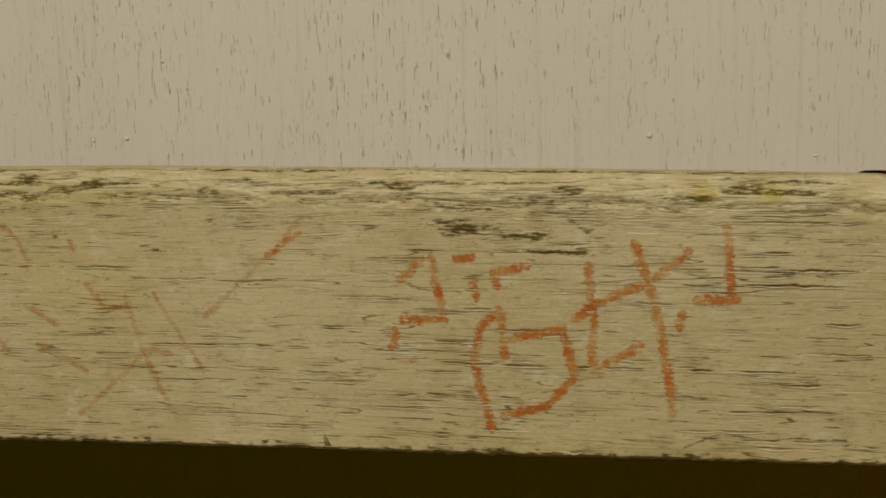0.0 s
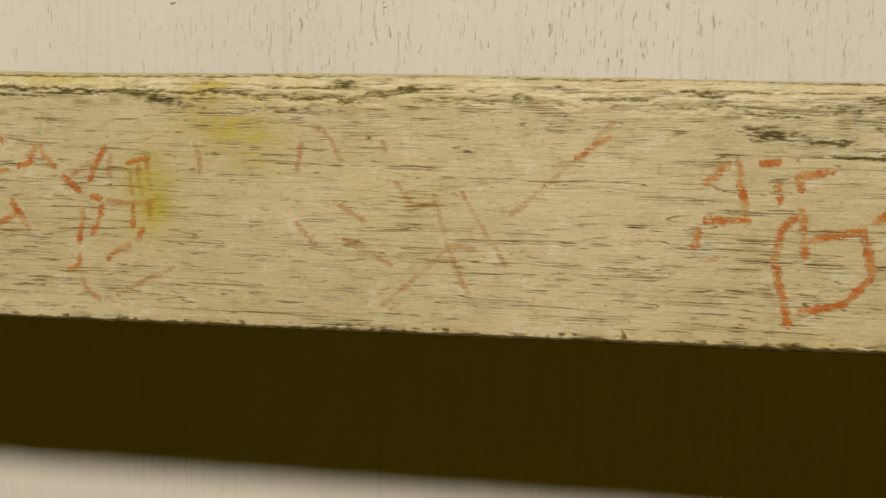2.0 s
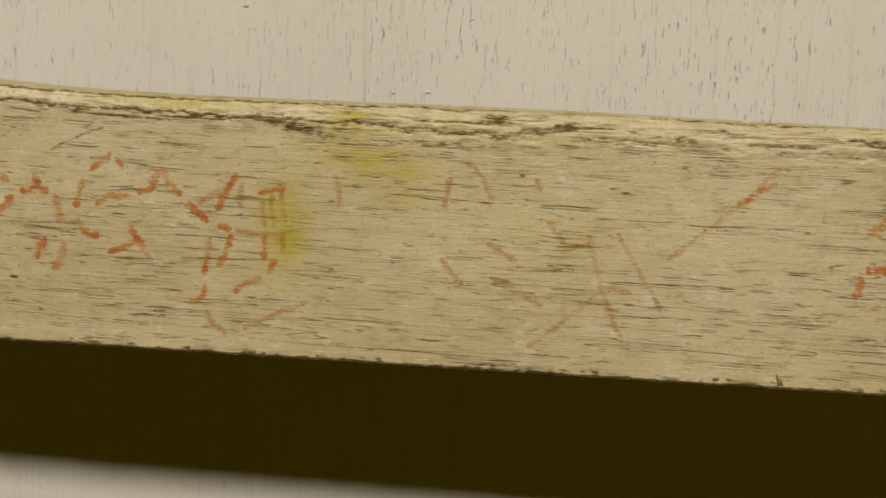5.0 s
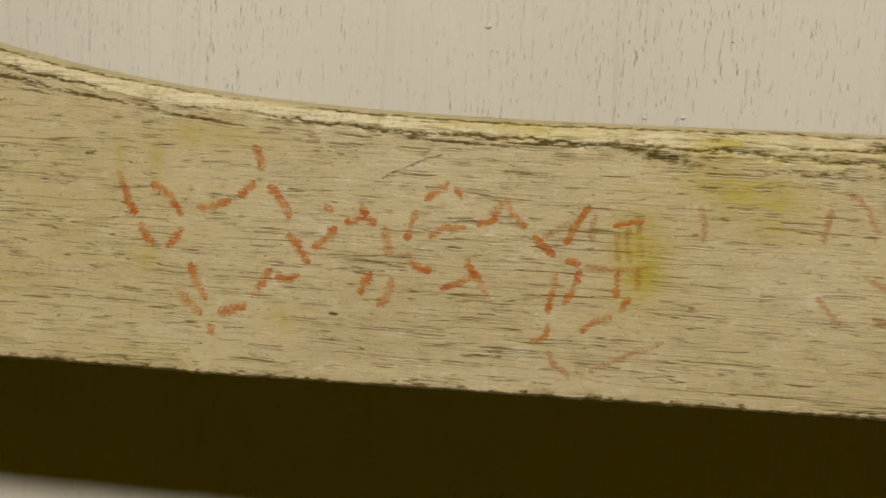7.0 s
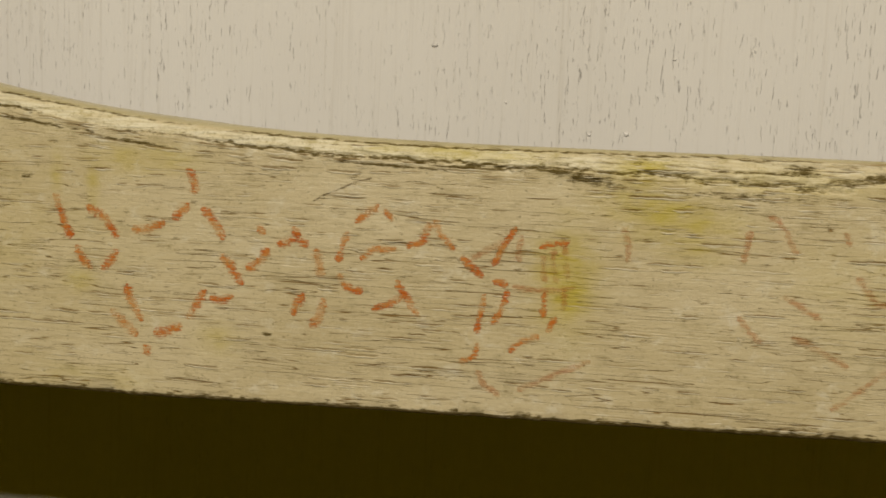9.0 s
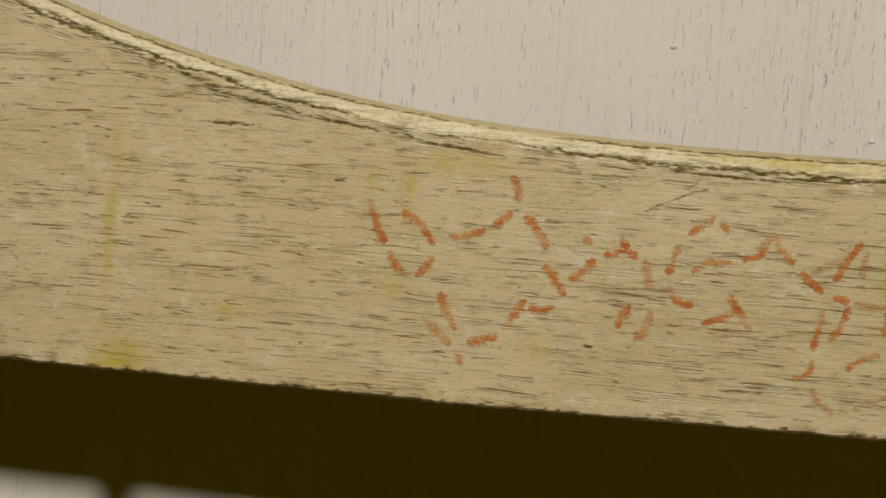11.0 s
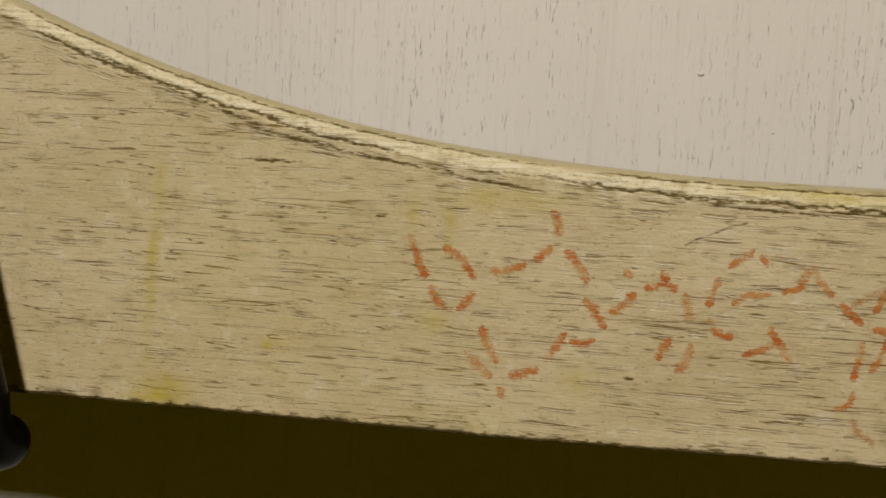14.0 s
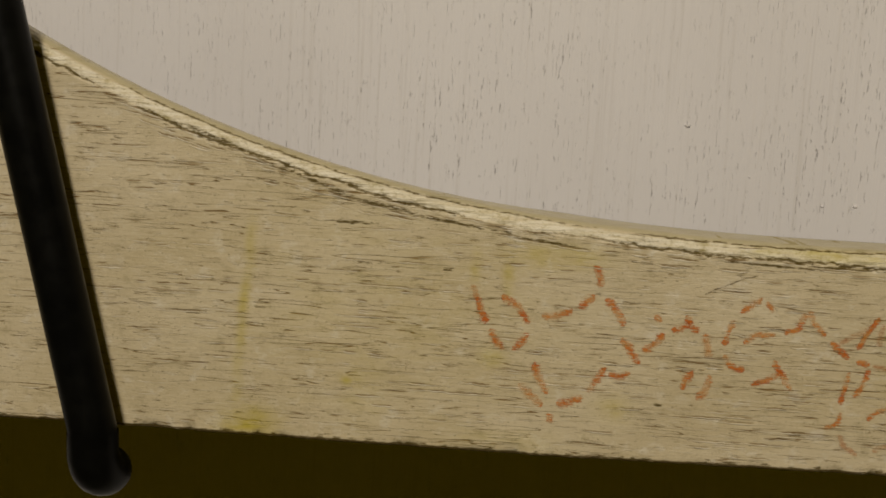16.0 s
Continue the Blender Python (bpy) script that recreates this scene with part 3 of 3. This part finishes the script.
def mark(points, width=0.0048, mat=None, name="crayon_mark", label="", bend=True):
    pts = [Vector((p[0], p[1])) for p in points]
    path = []
    for a, b in zip(pts, pts[1:]):
        n = max(2, int((b - a).length / 0.0006))
        path += [a.lerp(b, k / n) for k in range(n)]
    path.append(pts[-1])
    if len(pts) > 2 and bend:                      # soften the corners of a drawn line
        for _ in range(10):
            path = [path[0]] + [(path[k - 1] + path[k] * 2 + path[k + 1]) / 4 for k in range(1, len(path) - 1)] + [path[-1]]
    n, across = len(path), 7
    co, press = np.zeros((n, across, 3)), np.zeros((n, across))
    for k, p in enumerate(path):
        d = (path[min(k + 1, n - 1)] - path[max(k - 1, 0)]).normalized()
        side = Vector((-d.y, d.x))
        wob = noise.noise(Vector((p.x * 330, p.y * 330, 3.0)))
        w = width * (1 + 0.25 * wob) * min(1.0, 0.35 + 0.0006 * min(k, n - 1 - k) / width * 2)
        p = p + side * 0.0006 * noise.noise(Vector((p.x * 180, p.y * 180, 9.0)))
        tip = min(1.0, (k + 1) / 2, (n - k) / 2)
        for m in range(across):
            f = m / (across - 1) - 0.5
            q = p + side * f * w
            co[k, m] = (q.x, skin_y(q.x, q.y) - 0.00014, q.y)
            press[k, m] = (1 - abs(2 * f) ** 1.8) * tip * (0.85 + 0.25 * noise.noise(Vector((q.x * 420, q.y * 420, 1.0))))
    return sheet(name, co, False, mat or CRAYON, rail, label, {"press": press.clip(0, 1)})


# slanted bars of the scrawl beside the worn edge
for bar in (((-0.4590, 0.9980), (-0.4550, 0.9890), (-0.4520, 0.9810)), ((-0.4500, 0.9790), (-0.4470, 0.9730), (-0.4430, 0.9700)), ((-0.4460, 0.9940), (-0.4370, 0.9890), (-0.4330, 0.9820)),
            ((-0.4330, 0.9780), (-0.4360, 0.9730), (-0.4400, 0.9700)), ((-0.4280, 0.9860), (-0.4210, 0.9860), (-0.4140, 0.9900)), ((-0.4120, 0.9910), (-0.4080, 0.9940), (-0.4050, 0.9970)),
            ((-0.4060, 1.0100), (-0.4030, 1.0050), (-0.4030, 1.0000)), ((-0.4000, 0.9960), (-0.3950, 0.9900), (-0.3910, 0.9840)), ((-0.3920, 0.9790), (-0.3880, 0.9730), (-0.3840, 0.9670)),
            ((-0.3830, 0.9730), (-0.3770, 0.9770), (-0.3740, 0.9820)), ((-0.3790, 0.9900), (-0.3770, 0.9880), (-0.3750, 0.9880)), ((-0.3710, 0.9830), (-0.3650, 0.9860), (-0.3620, 0.9880)),
            ((-0.3650, 0.9910), (-0.3630, 0.9860), (-0.3590, 0.9830))):
    mark(bar, 0.0048, CRAYON)
# bars of the lower line
for bar in (((-0.4300, 0.9650), (-0.4270, 0.9580), (-0.4230, 0.9510)), ((-0.4360, 0.9550), (-0.4290, 0.9490), (-0.4250, 0.9450)), ((-0.4230, 0.9420), (-0.4210, 0.9400), (-0.4200, 0.9380)),
            ((-0.4190, 0.9470), (-0.4130, 0.9480), (-0.4070, 0.9510)), ((-0.4050, 0.9530), (-0.4010, 0.9600), (-0.3980, 0.9650)), ((-0.3970, 0.9620), (-0.3920, 0.9610), (-0.3870, 0.9630)),
            ((-0.3570, 0.9830), (-0.3550, 0.9780), (-0.3540, 0.9720)), ((-0.3530, 0.9650), (-0.3540, 0.9570), (-0.3580, 0.9530)), ((-0.3640, 0.9570), (-0.3630, 0.9620), (-0.3600, 0.9660))):
    mark(bar, 0.0050, CRAYON)
# thin bars of the round scrawl
for bar in (((-0.3280, 0.9940), (-0.3300, 0.9970), (-0.3310, 0.9990)), ((-0.3330, 1.0000), (-0.3380, 0.9970), (-0.3420, 0.9930)), ((-0.3440, 0.9900), (-0.3470, 0.9850), (-0.3480, 0.9780)),
            ((-0.3480, 0.9740), (-0.3440, 0.9690), (-0.3380, 0.9680)), ((-0.3400, 0.9800), (-0.3340, 0.9840), (-0.3260, 0.9840)), ((-0.3230, 0.9850), (-0.3170, 0.9870), (-0.3140, 0.9950)),
            ((-0.3130, 0.9960), (-0.3100, 0.9900), (-0.3050, 0.9850)), ((-0.3030, 0.9830), (-0.2980, 0.9790), (-0.2940, 0.9760)), ((-0.3350, 0.9610), (-0.3280, 0.9640), (-0.3220, 0.9680)),
            ((-0.3260, 0.9730), (-0.3220, 0.9670), (-0.3170, 0.9600))):
    mark(bar, 0.0039, CRAYON)
# crowded strokes over the yellow stain
for bar in (((-0.2830, 0.9950), (-0.2880, 0.9870), (-0.2910, 0.9800)), ((-0.2910, 0.9750), (-0.2880, 0.9740), (-0.2850, 0.9740)), ((-0.2850, 0.9720), (-0.2870, 0.9640), (-0.2910, 0.9590)),
            ((-0.2930, 0.9700), (-0.2950, 0.9610), (-0.2960, 0.9550)), ((-0.2950, 0.9520), (-0.2970, 0.9460), (-0.3020, 0.9440)), ((-0.2840, 0.9490), (-0.2780, 0.9540), (-0.2730, 0.9560)),
            ((-0.2710, 0.9570), (-0.2690, 0.9600), (-0.2680, 0.9640)), ((-0.2750, 0.9880), (-0.2700, 0.9890), (-0.2640, 0.9910)), ((-0.2720, 0.9720), (-0.2720, 0.9660), (-0.2720, 0.9620))):
    mark(bar, 0.0035, CRAYON)
# pale strokes beside them
for bar in (((-0.2990, 0.9820), (-0.2910, 0.9870), (-0.2850, 0.9910)), ((-0.2730, 0.9860), (-0.2730, 0.9800), (-0.2720, 0.9750)), ((-0.2700, 0.9880), (-0.2690, 0.9800), (-0.2680, 0.9750)),
            ((-0.2660, 0.9890), (-0.2650, 0.9830), (-0.2640, 0.9770)), ((-0.2650, 0.9740), (-0.2650, 0.9690), (-0.2650, 0.9650)), ((-0.2810, 0.9920), (-0.2820, 0.9870), (-0.2820, 0.9820)),
            ((-0.2840, 0.9730), (-0.2740, 0.9720), (-0.2610, 0.9740)), ((-0.2950, 0.9420), (-0.2920, 0.9360), (-0.2860, 0.9330)), ((-0.2800, 0.9350), (-0.2690, 0.9410), (-0.2540, 0.9480)),
            ((-0.2460, 0.9970), (-0.2430, 0.9900), (-0.2440, 0.9840))):
    mark(bar, 0.0034, CRAYON_FAINT, label="faded orange crayon")
# angular scrawl below the knot
for line in (((-0.055, 0.985), (-0.046, 0.994)), ((-0.044, 0.995), (-0.040, 0.974)), ((-0.057, 0.962), (-0.056, 0.971)), ((-0.055, 0.973), (-0.038, 0.973)), ((-0.037, 0.993), (-0.029, 0.994)),
             ((-0.030, 0.987), (-0.029, 0.979)), ((-0.024, 0.990), (-0.022, 0.983)), ((-0.025, 0.989), (-0.011, 0.991)), ((-0.021, 0.978), (-0.028, 0.971), (-0.030, 0.959), (-0.024, 0.936)), ((-0.021, 0.977), (-0.020, 0.960)),
             ((-0.019, 0.967), (0.000, 0.972)), ((0.001, 0.973), (0.008, 0.979), (0.024, 0.986)), ((0.026, 0.987), (0.038, 0.997)), ((0.006, 0.993), (0.008, 0.974), (0.008, 0.959)), ((-0.001, 0.970), (0.002, 0.955), (-0.006, 0.946), (-0.022, 0.942)),
             ((0.020, 1.000), (0.025, 0.986), (0.029, 0.971), (0.033, 0.943)), ((0.007, 0.957), (0.024, 0.967)), ((0.034, 0.971), (0.036, 0.978)), ((0.038, 0.981), (0.053, 0.981))):
    mark(line, 0.0043)
mark(((0.048, 1.005), (0.050, 0.981)), 0.0042)
# faded strokes
for line in (((-0.204, 0.986), (-0.202, 0.998)), ((-0.197, 1.003), (-0.193, 1.002), (-0.186, 0.990)), ((-0.171, 0.999), (-0.169, 0.994)), ((-0.151, 0.980), (-0.145, 0.959), (-0.136, 0.940)),
             ((-0.171, 0.936), (-0.143, 0.961), (-0.134, 0.959)), ((-0.123, 0.972), (-0.097, 0.995), (-0.086, 1.007)), ((-0.056, 0.959), (-0.048, 0.960)), ((-0.190, 0.976), (-0.176, 0.968)), ((-0.186, 0.962), (-0.166, 0.952)), ((-0.166, 0.984), (-0.158, 0.974), (-0.150, 0.976)), ((-0.205, 0.968), (-0.196, 0.958))):
    mark(line, 0.0032, CRAYON_FAINT, label="faded orange crayon")
mark(((-0.141, 0.981), (-0.123, 0.953)), 0.0026, CRAYON_FAINT, label="faded orange crayon")
mark(((-0.100, 0.993), (-0.087, 1.002)), 0.0034)
mark(((0.036, 0.9335), (0.044, 0.9380), (0.052, 0.9388), (0.060, 0.9372), (0.070, 0.9385), (0.085, 0.9382)), 0.0008, PENCIL, "flake_edge", "dark edge of a lifted paint flake")


def paint_chip(x, z):
    """A small curl of paint that stands up from the lower arris."""
    co = np.zeros((9, 4, 3))
    for k in range(9):
        a = k / 8
        for m in range(4):
            w = (m / 3 - 0.5) * 0.0022 * (1 - 0.75 * a)
            co[k, m] = (x - 0.0016 * a * a + w, FACE_Y - 0.0003 - 0.0016 * math.sin(a * 2.4), z + 0.0048 * a)
    sheet("paint_chip", co, False, CHIP, rail, "curled chip of dirty paint")


paint_chip(-0.080, 0.9295)
mark(((-0.358, 1.000), (-0.345, 1.007), (-0.336, 1.010)), 0.0009, PENCIL, "scratch", "thin dark scratch")


# ---- the black hook ----
def hook():
    root = new("hook")
    r, lean = 0.0102, -0.234
    axis = [Vector((-0.6195 + lean * (z - 0.927) - 1.1 * max(0.0, z - 1.12), 0.3530, z)) for z in np.linspace(1.30, 0.927, 30)]
    over = [Vector((axis[0].x, 0.353 + 0.05 * (1 - math.cos(a)), 1.30 + 0.05 * math.sin(a))) for a in np.linspace(math.pi / 2, 0.15, 8)]
    back = [Vector((axis[0].x, WALL_Y + 0.004, 1.35)), Vector((axis[0].x, 0.46, 1.35))]
    bend = [0.2, 0.45, 0.7, 0.95, 1.2, 1.4]
    under = [Vector((-0.6195 + 0.001 * a, 0.367 - 0.014 * math.cos(a), 0.919 - 0.014 * math.sin(a))) for a in bend]
    path = back + over + axis + under
    thick = [r] * (len(path) - 8) + [r + 0.0001 * k for k in range(8)]
    d = (under[-1] - under[-2]).normalized()
    for a in (0.3, 0.6, 0.85, 1.05, 1.25, 1.42, 1.55):        # rounded tip
        path.append(under[-1] + d * 0.0108 * math.sin(a))
        thick.append(max(0.0108 * math.cos(a), 0.0002))
    cut = len(path) - 14

    def tube(name, line, radii, mat, label=""):
        n, ring = len(line), 28
        co = np.zeros((ring, n, 3))
        for k, p in enumerate(line):
            way = (line[min(k + 1, n - 1)] - line[max(k - 1, 0)]).normalized()
            u = (Vector((1, 0, 0)) - way * way.x).normalized()
            v = way.cross(u)
            for m in range(ring):
                a = 2 * math.pi * m / ring
                co[m, k] = p + (u * math.cos(a) + v * math.sin(a)) * radii[k]
        sheet(name, co, True, mat, root, label)
    tube("bent_rod", path[:cut + 3], thick[:cut + 3], BLACK)
    tube("end_cap", path[cut:], [t + 0.0005 for t in thick[cut:]], BLACK, "rounded black end cap")
    return tagged(root, "glossy black coated hook carrying the rail", "hook")


hook()
